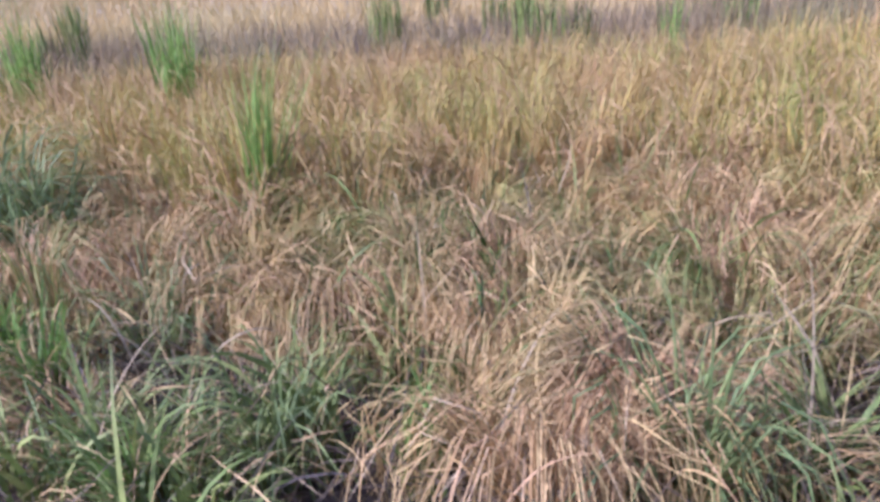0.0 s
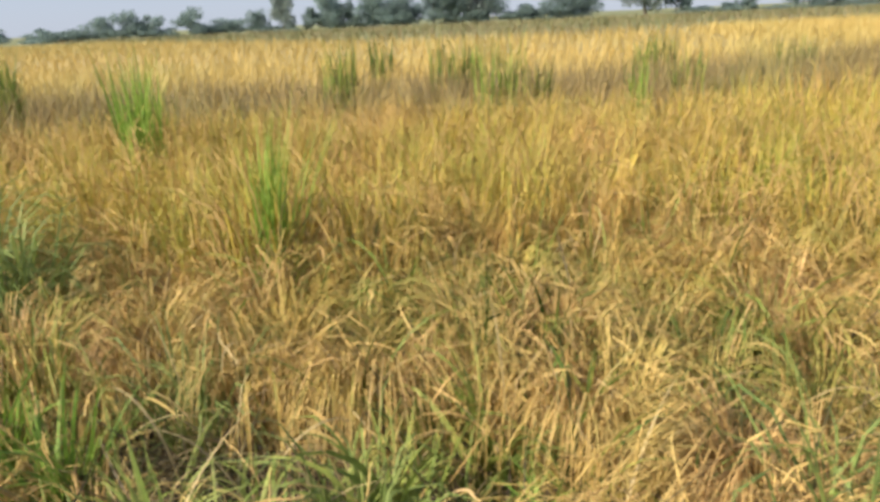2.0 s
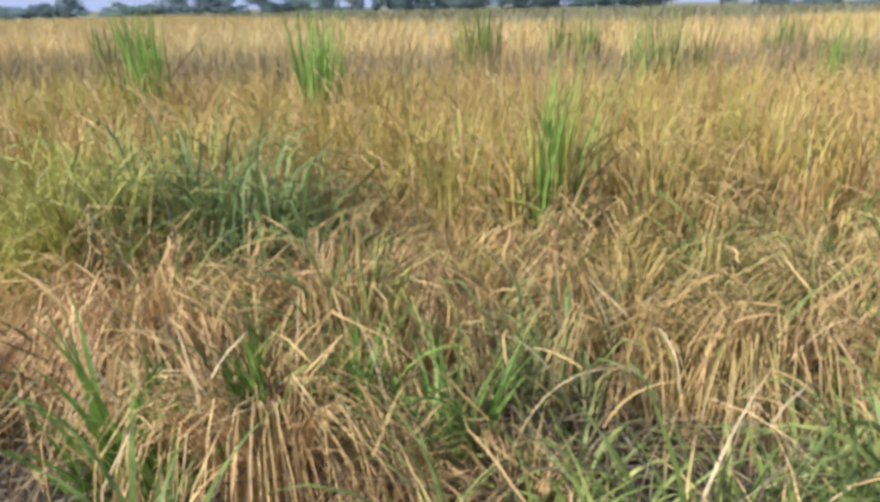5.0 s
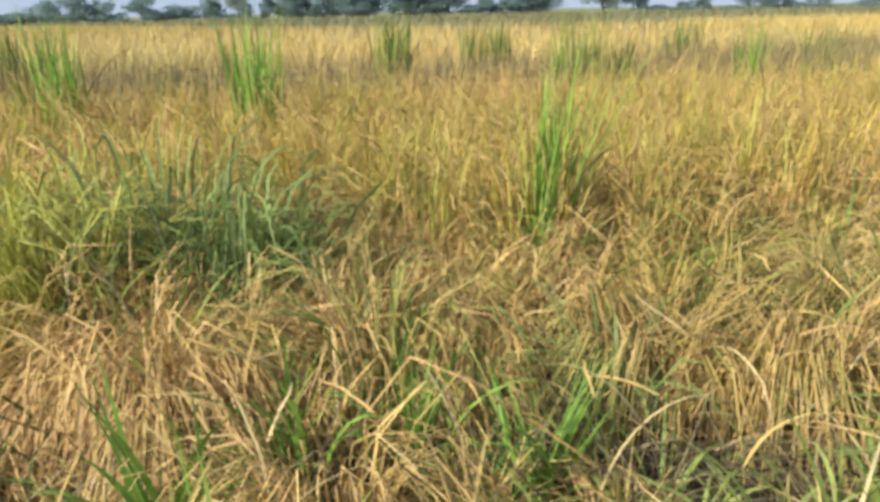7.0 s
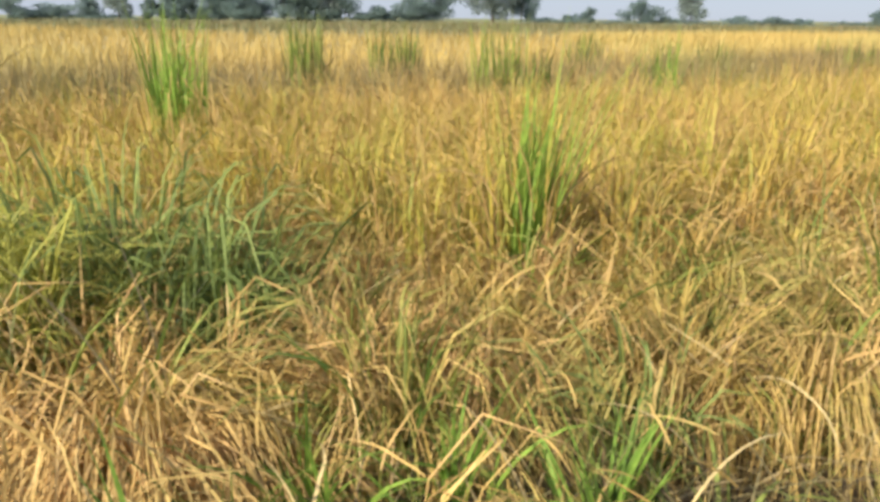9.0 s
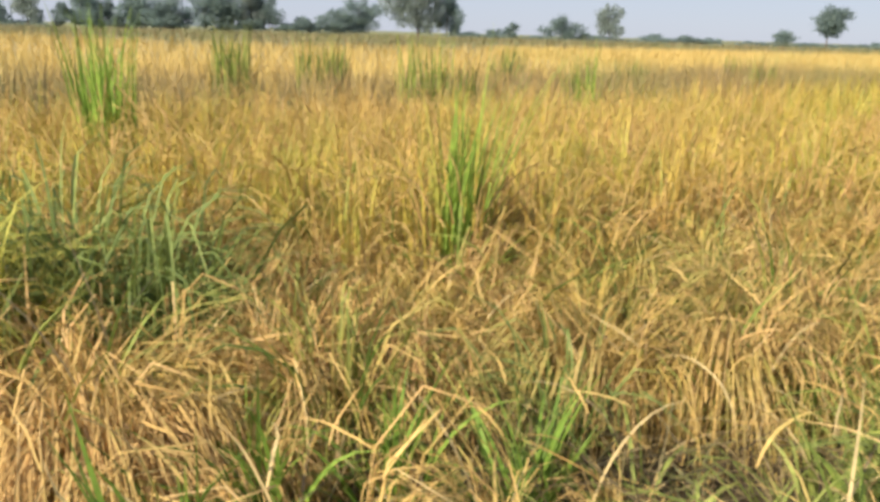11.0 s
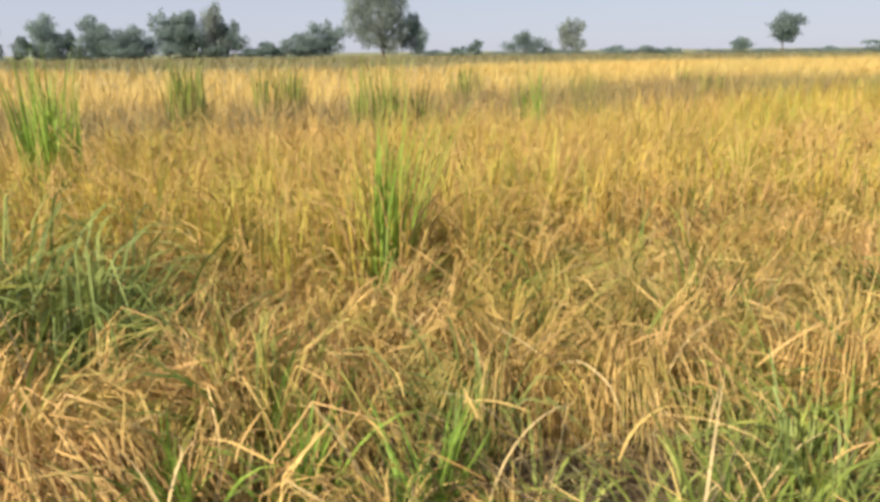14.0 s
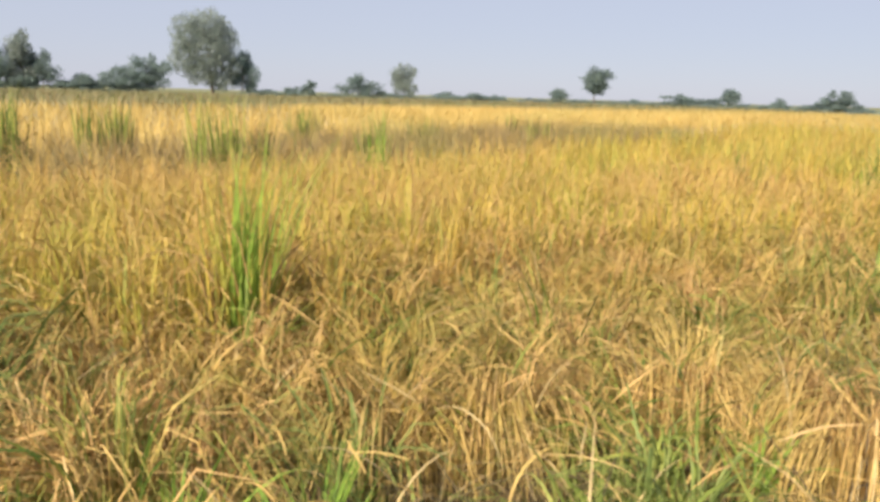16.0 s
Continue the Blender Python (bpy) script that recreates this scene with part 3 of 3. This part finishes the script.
FEATURES = {
    "bunch": [(-2.08, 1.62, 1.0), (-1.90, 1.98, 0.95), (-1.56, 1.97, 0.95), (-1.25, 1.80, 1.0), (-0.60, 1.25, 0.85), (0.15, 1.55, 0.8), (-1.02, 3.22, 0.9)],
    "hanging": [(0.50, 1.46, 1.0), (-1.76, 1.74, 1.0), (0.34, 2.06, 0.85), (0.72, 1.62, 0.85), (-0.30, 2.36, 0.95)],
    "tan": [(-2.12, 2.50, 0.85), (-2.44, 2.42, 0.8), (-1.42, 1.70, 0.85), (-1.10, 1.62, 0.8), (-1.70, 2.88, 1.0), (-1.85, 2.45, 0.95), (-2.30, 2.40, 1.2), (-2.46, 2.42, 1.2), (-2.12, 2.46, 1.1), (-2.36, 2.24, 1.15), (-2.58, 2.28, 1.1), (0.46, 2.12, 1.05),
            (-1.58, 2.66, 0.9), (-1.30, 2.62, 0.9), (-2.30, 2.32, 0.95), (0.62, 1.95, 1.0)],
    "gold": [(-1.08, 3.10, 1.15), (-0.86, 3.08, 1.15), (-0.97, 2.90, 0.95), (-1.25, 2.95, 1.0), (0.80, 1.90, 1.05), (-0.30, 3.10, 1.1), (-0.75, 2.55, 1.0), (0.95, 1.56, 1.0), (-0.45, 2.30, 1.0), (0.30, 1.66, 0.85), (-0.05, 2.62, 1.05),
             (-2.70, 2.02, 1.1)],
    "combed": [(-2.26, 2.20, 0.92), (-2.10, 2.34, 0.88), (0.80, 1.78, 1.0), (-2.46, 2.26, 0.9)],
    "green": [(-0.62, 1.30, 1.0), (-0.40, 1.18, 0.95), (-0.75, 1.36, 0.95), (-1.35, 1.84, 0.8), (-0.24, 1.60, 1.0), (-1.80, 1.18, 1.05), (-0.90, 1.22, 1.05),
              (-1.22, 1.22, 1.0), (-0.48, 1.04, 1.05), (0.05, 1.98, 1.0), (0.38, 2.06, 0.8), (1.26, 1.52, 1.0),
              (-2.60, 2.44, 0.9), (-0.62, 2.95, 0.95), (-0.72, 3.02, 0.9), (-0.55, 1.36, 0.9)],
    "broad": [(-0.84, 1.52, 1.0), (-0.60, 1.58, 1.05), (-0.34, 1.78, 1.0), (-1.02, 1.72, 0.9), (-1.26, 1.52, 0.9), (-0.98, 1.50, 0.95), (-0.42, 1.46, 1.0), (-0.10, 1.62, 0.9), (1.34, 1.70, 1.0), (0.96, 1.52, 0.9),
              (-0.90, 1.24, 0.8), (-0.58, 1.22, 0.8)],
    "dark": [(-2.46, 3.20, 1.25), (-2.28, 3.20, 1.2), (-2.40, 3.04, 1.2), (-2.20, 3.06, 1.15), (-2.22, 2.84, 0.9), (-2.04, 2.90, 0.85), (-2.56, 3.10, 1.2), (-2.48, 2.88, 1.05), (-2.34, 2.78, 0.85), (-1.98, 2.70, 0.7), (-1.78, 3.12, 0.72), (0.86, 1.46, 0.9),
             (-0.98, 2.20, 0.75), (-0.35, 1.50, 0.75)],
    "leafy": [(-2.74, 2.56, 0.90), (-2.90, 2.50, 0.92), (-3.05, 2.60, 0.95), (-2.80, 3.06, 1.0), (-2.78, 2.84, 0.95), (-2.74, 2.98, 0.92), (-2.88, 2.70, 0.95), (-2.94, 2.96, 1.0), (-2.76, 2.70, 0.9), (-3.06, 2.80, 1.0)],
}
HOLES = [(-0.5, 1.92, 0.17), (-0.15, 1.88, 0.15), (0.15, 2.22, 0.14), (-0.78, 1.84, 0.14), (0.55, 1.78, 0.14), (-2.45, 1.68, 0.30), (0.22, 1.32, 0.24), (-0.23, 1.84, 0.20), (-0.99, 2.22, 0.18), (-1.35, 1.60, 0.19), (-1.11, 1.95, 0.18), (1.05, 2.3, 0.16), (-1.5, 2.2, 0.13), (-2.28, 1.62, 0.17), (-1.78, 2.18, 0.14), (0.45, 2.45, 0.15), (-0.5, 1.75, 0.15), (0.96, 1.34, 0.18), (-0.42, 1.34, 0.16), (-0.15, 1.15, 0.25), (0.62, 1.22, 0.25), (-0.72, 1.55, 0.16), (-0.72, 2.05, 0.14), (1.25, 1.75, 0.15), (-2.2, 1.42, 0.24), (-2.28, 1.78, 0.15), (-1.48, 1.5, 0.12)]

spots = {k: [(x, y, rng.uniform(-20, 20) if k in ("hanging", "broad") else degrees_of() if k != "combed" else (-75, -30, 200, -120)[i], s) for i, (x, y, s) in enumerate(v)] for k, v in FEATURES.items()}
taken = [(x, y) for v in FEATURES.values() for x, y, s in v]
step = 0.265
fill = {}
for j in range(17):
    for i in range(36):
        gx = -4.0 + (i + 0.5 * (j % 2)) * step + rng.uniform(-0.08, 0.08)
        gy = 0.98 + j * step * 0.88 + rng.uniform(-0.08, 0.08)
        if gy > 4.3 or gx < -1.3 - gy * 0.95 or gx > 0.3 + gy * 0.95:
            continue
        if any((gx - a) ** 2 + (gy - b) ** 2 < 0.15 ** 2 for a, b in taken) or any((gx - a) ** 2 + (gy - b) ** 2 < r * r for a, b, r in HOLES):
            continue
        if -3.3 < gx < -1.9 and 2.3 < gy < 3.45 or gx < -1.3 and gy < 1.55 or gx < -0.6 and gy < 1.3 or gy < 2.2 and rng.random() < 0.27:
            continue
        g = noise.noise(Vector((gx * 1.1, gy * 1.1, 3.7))) + rng.normal(0, 0.22)
        kind = "tan" if g < (0.02 if gx < -0.1 else -0.08) else "gold" if g < 0.08 else "mixed" if g < 0.34 else "green"
        if gx > -0.6 and kind == "tan" and rng.random() < 0.5:
            kind = "gold"
        if gy > 3.0 and kind in ("green", "mixed"):
            kind = "mixed" if g > 0.5 else "gold"
        if gx > -1.35 and gy < 1.8 or -0.8 < gx < 0.6 and gy < 2.1:
            kind = rng.choice(["green", "dark", "mixed", "tan", "none"], p=[0.28, 0.18, 0.22, 0.10, 0.22] if gx < -0.75 else [0.14, 0.26, 0.14, 0.08, 0.38])
        fill.setdefault(str(kind), []).append((gx, gy, degrees_of(), rng.uniform(0.80, 1.12) - 0.12 * max(0, 1.9 - gy) + 0.02 * max(0, gy - 2.4) + 0.22 * noise.noise(Vector((gx * 2.3, gy * 2.3, 9.1)))))
place([tan_mound(True) for _ in range(4)], spots["tan"], True)
place([gold_mound(True) for _ in range(4)], spots["gold"], True)
place([hanging_clump(True) for _ in range(3)], spots["hanging"])
place([combed_mound(True) for _ in range(2)], spots["combed"], True)
place([green_tuft(True) for _ in range(6)], spots["green"])
place([bright_bunch(True) for _ in range(3)], spots["bunch"])
place([broad_tuft(True) for _ in range(4)], spots["broad"])
place([dark_tuft(True) for _ in range(3)], spots["dark"])
place([leafy_clump(True) for _ in range(3)], spots["leafy"])
place([tan_mound() for _ in range(5)], fill["tan"], True)
place([gold_mound() for _ in range(5)], fill["gold"], True)
place([mixed_clump() for _ in range(5)], fill["mixed"], True)
place([green_tuft() for _ in range(4)], fill["green"])
place([dark_tuft() for _ in range(2)], fill.get("dark", []))

# ---- tall weeds ----


def weed(x, y, height, n, width, mat=None, dry=0, radius=0.07, split=False, label="tall green grass weed standing above the ripe rice", lean=(0.0, 0.11), curl=(0.0, 0.5), heading=None, spread=math.pi):
    ob = grass_clump("grass_weed", label, n, height, width, mat or FRESH, lean, curl, dry, radius, split=split, heading=heading, spread=spread)
    ob.matrix_basis = pose(x, y, 0, 0, 0, 0)
    return ob


tall = weed(-0.99, 3.36, 1.12, 74, 0.0165, FRESH, 12, 0.075, True, "tall bright green grass weed with withered brown blades", (0.0, 0.10), (0.0, 0.45), 0.2, 1.6)
leaves_of(tall, True, 18, (0.007, 0.012), FRESH, spray(18, 0.05, (1.10, 1.42), (0.02, 0.26), (0.1, 0.9), 0.0, 0.8), "blade", "foliage", "", 9, 2.4, 2.6, 0.7, 0.03)
leaves_of(tall, True, 16, (0.010, 0.016), YELLOWGREEN, spray(16, 0.07, (0.85, 1.15), (0.0, 0.16), (0.0, 0.5), 2.6, 1.6), "blade", "foliage", "", 9, 2.4, 2.6, 0.7, 0.03)
weed(-2.79, 6.1, 1.38, 110, 0.024, FRESH, 0, 0.20, True)
weed(-4.30, 6.15, 1.42, 70, 0.024, FRESH, 8, 0.17, True)
weed(0.47, 9.5, 1.32, 70, 0.028, GREEN, 10, 0.34, True)
weed(1.80, 7.75, 1.26, 36, 0.02, FRESH, 4, 0.12, True)
weed(-1.90, 11.1, 1.32, 70, 0.03, GREEN, 6, 0.28, True)
weed(-0.32, 14.8, 1.2, 70, 0.04, GREEN, 0, 0.45)
for wx, wy, wh, wr in ((3.85, 16.0, 1.0, 0.3), (-9.1, 14.4, 1.3, 0.2), (-6.75, 10.7, 1.15, 0.2), (-7.9, 11.6, 1.1, 0.15), (-1.95, 17.3, 1.2, 0.3), (3.25, 10.9, 1.0, 0.25),
                       (8.75, 13.5, 1.0, 0.3), (0.1, 15.2, 1.0, 0.2), (4.35, 16.4, 1.1, 0.25), (4.78, 5.12, 0.95, 0.12), (5.9, 4.45, 1.1, 0.1), (-4.64, 6.2, 1.0, 0.08),
                       (0.95, 9.3, 1.05, 0.15), (6.6, 15.0, 0.95, 0.4), (-11.5, 17.5, 1.1, 0.3), (11.0, 17.5, 0.95, 0.3)):
    weed(wx, wy, wh, 40, 0.022 + 0.0012 * wy, GREEN, 4, wr, label="distant green grass weed rising over pale rice")
weed(-3.98, 8.7, 0.95, 50, 0.022, BROWNLEAF, 0, 0.25, label="withered brown weed clump in the dull strip")

# ---- single bent straws ----


def bent_straw(x, y, z, length, azimuth, lean, curl, width=0.009, mat=None, label="bleached dry rice leaf arching over the clumps"):
    ob = thing("bent_straw", x, y, 0, label, "straw", "bent straws")
    p = paths(np.array([[0.0, 0.0, z]]), np.array([length]), np.array([azimuth]), np.array([lean]), np.array([curl]), 14, 2.2)
    part("leaf", [ribbons(p, np.array([width]), np.array([azimuth]), 3.5, 0.25)], mat or PALE, ob)
    return ob


for bx, by, bl, ba, be, bc in ((-1.15, 1.76, 0.72, 0.2, 0.05, 2.4), (-0.42, 2.08, 0.72, 0.3, 0.05, 2.3), (-0.92, 1.86, 0.70, 2.6, 0.1, 2.2), (0.10, 2.02, 0.74, 1.8, 0.02, 0.9),
                               (-1.38, 1.66, 0.68, 2.2, 0.2, 1.1), (-0.85, 1.30, 0.76, 0.8, 0.3, 0.9), (0.32, 1.52, 0.7, 0.9, 0.4, 0.9),
                               (-2.16, 2.2, 0.95, 2.2, 0.25, 0.6), (-2.2, 2.1, 1.0, 2.8, 0.12, 1.2), (1.2, 1.45, 0.8, 1.5, 0.05, 0.8), (-0.6, 1.62, 0.72, 2.9, 0.1, 2.0)):
    bent_straw(bx, by, 0.0, bl, ba, be, bc, 0.009)

for bx, by, bl, ba, be, bc in ((-2.78, 2.98, 1.30, 0.05, 0.35, 1.9), (-2.72, 2.92, 1.15, -0.1, 0.40, 1.9), (-2.80, 3.05, 1.35, 0.15, 0.35, 1.8), (-2.70, 3.0, 1.10, -0.2, 0.30, 2.2), (-2.84, 2.86, 1.20, 0.2, 0.45, 1.7)):
    bent_straw(bx, by, 0.0, bl, ba, be, bc, 0.010, DARK, "long dark green blade arching over the weed clump")

# ---- trees on the horizon ----


def crown_leaves(lobes, count, leaf):
    """Leaf clumps scattered near the skin of several uneven lobes (x, y, z, rx, rz)."""
    out = []
    tot = sum(l[3] * l[4] for l in lobes)
    for lx, ly, lz, rx, rz in lobes:
        n = max(40, int(count * rx * rz / tot))
        d = rng.normal(0, 1, (n, 3))
        d /= np.linalg.norm(d, axis=1, keepdims=True)
        rad = rng.uniform(0.2, 1.1, n) ** 0.6 * (1 + 0.18 * np.sin(d[:, 0] * 7 + lx) * np.cos(d[:, 2] * 6 + lz))
        c = np.array([lx, ly, lz]) + d * rad[:, None] * np.array([rx, rx, rz])
        c[:, 2] = np.maximum(c[:, 2], 0.15)
        out.append(c)
    c = np.concatenate(out)
    n = len(c)
    u, w = rng.normal(0, 1, (n, 3)), rng.normal(0, 1, (n, 3))
    u /= np.linalg.norm(u, axis=1, keepdims=True)
    w -= u * (u * w).sum(1, keepdims=True)
    w /= np.linalg.norm(w, axis=1, keepdims=True)
    s = leaf * rng.uniform(0.5, 1.3, (n, 1))
    v = np.stack([c - u * s, c - w * s * 0.6, c + u * s, c + w * s * 0.6], 1).reshape(-1, 3)
    i = np.arange(n) * 4
    return v, np.stack([i, i + 1, i + 2, i + 3], 1)


def tree(x, y, height, width, style="round", label="hazy green tree standing far beyond the fields"):
    low = {"round": 0.0, "bush": 0.0, "slim": 0.02, "stem": 0.2}[style]
    ob = thing("bush" if style == "bush" else "tree", x, y, 0, label, "bush" if style == "bush" else "tree", "far trees")
    # both leaf colours have the far haze painted in
    mat = HAZED_FEATHERY if style == "slim" else HAZED_FOLIAGE
    lobes = []
    k = 14 if style != "bush" else 7
    if style in ("stem", "slim"):
        width *= 0.75
    for i in range(k):
        f = (i + 0.5) / k
        zz = height * (low + (1 - low) * (0.18 + 0.68 * f))
        room = math.sin(math.pi * min(0.95, 0.22 + 0.68 * f)) ** 0.6
        off = width * (0.2 if style == "stem" else 0.34) * room
        lobes.append((rng.uniform(-off, off), rng.uniform(-off, off), zz, width * (0.3 if style == "stem" else 0.24) * room * rng.uniform(0.7, 1.25), height * (1 - low) * rng.uniform(0.12, 0.20)))
    tilt = rng.uniform(-0.04, 0.04)
    if style != "bush":
        top = height * 0.75
        z = np.linspace(0, top, 7)
        trunk = np.stack([tilt * z, 0.1 * np.sin(z * 0.6), z], 1)[None]
        limbs = []
        for lx, ly, lz, rx, rz in lobes[3:11]:
            s = np.linspace(0, 1, 7)[:, None]
            start = np.array([tilt * lz * 0.5, 0, lz * 0.55])
            limbs.append(start + (np.array([lx, ly, lz]) - start) * s + np.array([0, 0, 0.3]) * np.sin(s * math.pi))
        r = max(0.10, 0.022 * height)
        part("trunk", [tubes(trunk, r, r * 0.3), tubes(np.array(limbs), r * 0.45, r * 0.12)], BARK, ob)
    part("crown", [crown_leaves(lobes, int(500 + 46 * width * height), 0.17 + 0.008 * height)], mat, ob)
    return ob


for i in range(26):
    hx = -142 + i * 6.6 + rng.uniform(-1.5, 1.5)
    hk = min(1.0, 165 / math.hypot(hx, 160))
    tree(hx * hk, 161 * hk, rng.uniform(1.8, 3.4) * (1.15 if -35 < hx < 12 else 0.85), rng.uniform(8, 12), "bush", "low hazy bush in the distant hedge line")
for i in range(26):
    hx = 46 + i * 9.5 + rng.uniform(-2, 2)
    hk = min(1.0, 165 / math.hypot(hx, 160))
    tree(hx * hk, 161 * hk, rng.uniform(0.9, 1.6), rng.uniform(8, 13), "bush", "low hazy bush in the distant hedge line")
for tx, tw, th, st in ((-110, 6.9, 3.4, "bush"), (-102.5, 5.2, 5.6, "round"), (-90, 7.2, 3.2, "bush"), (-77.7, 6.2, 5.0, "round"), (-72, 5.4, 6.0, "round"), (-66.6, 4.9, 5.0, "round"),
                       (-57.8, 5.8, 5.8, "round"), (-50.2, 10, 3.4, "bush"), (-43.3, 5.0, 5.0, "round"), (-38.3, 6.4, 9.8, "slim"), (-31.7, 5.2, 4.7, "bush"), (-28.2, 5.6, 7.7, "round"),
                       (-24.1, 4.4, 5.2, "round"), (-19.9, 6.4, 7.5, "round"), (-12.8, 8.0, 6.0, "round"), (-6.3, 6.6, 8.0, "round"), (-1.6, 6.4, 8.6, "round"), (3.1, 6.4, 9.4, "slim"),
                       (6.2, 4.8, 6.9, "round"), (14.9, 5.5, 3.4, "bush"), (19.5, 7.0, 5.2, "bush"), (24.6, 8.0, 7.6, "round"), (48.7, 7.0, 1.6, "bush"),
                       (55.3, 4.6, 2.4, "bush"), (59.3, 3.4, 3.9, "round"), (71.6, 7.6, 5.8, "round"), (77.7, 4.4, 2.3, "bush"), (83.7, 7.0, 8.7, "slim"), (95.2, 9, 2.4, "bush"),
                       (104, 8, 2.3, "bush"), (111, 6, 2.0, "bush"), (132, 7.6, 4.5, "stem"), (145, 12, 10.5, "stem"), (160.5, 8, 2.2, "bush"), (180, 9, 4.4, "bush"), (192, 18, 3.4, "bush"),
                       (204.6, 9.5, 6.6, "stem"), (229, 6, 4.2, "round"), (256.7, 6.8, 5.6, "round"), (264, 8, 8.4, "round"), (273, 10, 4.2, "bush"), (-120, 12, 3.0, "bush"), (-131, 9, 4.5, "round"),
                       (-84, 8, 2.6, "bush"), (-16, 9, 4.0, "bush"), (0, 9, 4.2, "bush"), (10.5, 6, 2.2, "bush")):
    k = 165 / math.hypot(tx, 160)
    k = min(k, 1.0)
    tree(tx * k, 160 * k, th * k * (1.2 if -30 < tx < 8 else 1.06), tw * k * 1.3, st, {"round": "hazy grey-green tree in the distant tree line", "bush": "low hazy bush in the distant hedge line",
                                               "slim": "slim feathery tree in the distance, paled by painted haze", "stem": "dark round tree on a bare trunk far off"}[st])


def big_tree():
    ob = thing("tree", 36.5, 158, 0, "large tree beyond the rice fields, feathery crown paled by painted haze", "tree", "far trees")
    lobes = [(-3.5, 0, 12.5, 3.6, 3.8), (0.5, 0, 14.0, 3.8, 3.6), (-4.5, 0, 8.0, 3.2, 3.6), (3.6, 0.5, 11.5, 3.2, 3.8), (0, -1, 9.0, 3.8, 4.2), (4.0, 0, 6.5, 2.8, 3.5), (-1.5, 0, 4.8, 3.4, 2.8), (2.5, 0, 3.0, 2.6, 2.2)]
    z = np.linspace(0, 12, 9)
    trunk = np.stack([0.8 - 0.07 * z, 0.1 * z * 0, z], 1)[None]
    s = np.linspace(0, 1, 9)[:, None]
    limbs = np.array([np.array([0.6, 0, 2.5]) + (np.array(l[:3]) - np.array([0.6, 0, 2.5])) * s for l in lobes[:6]])
    part("trunk", [tubes(trunk, 0.42, 0.10), tubes(limbs, 0.20, 0.05)], BARK, ob)
    part("crown", [crown_leaves(lobes, 17000, 0.24)], HAZED_FEATHERY, ob)


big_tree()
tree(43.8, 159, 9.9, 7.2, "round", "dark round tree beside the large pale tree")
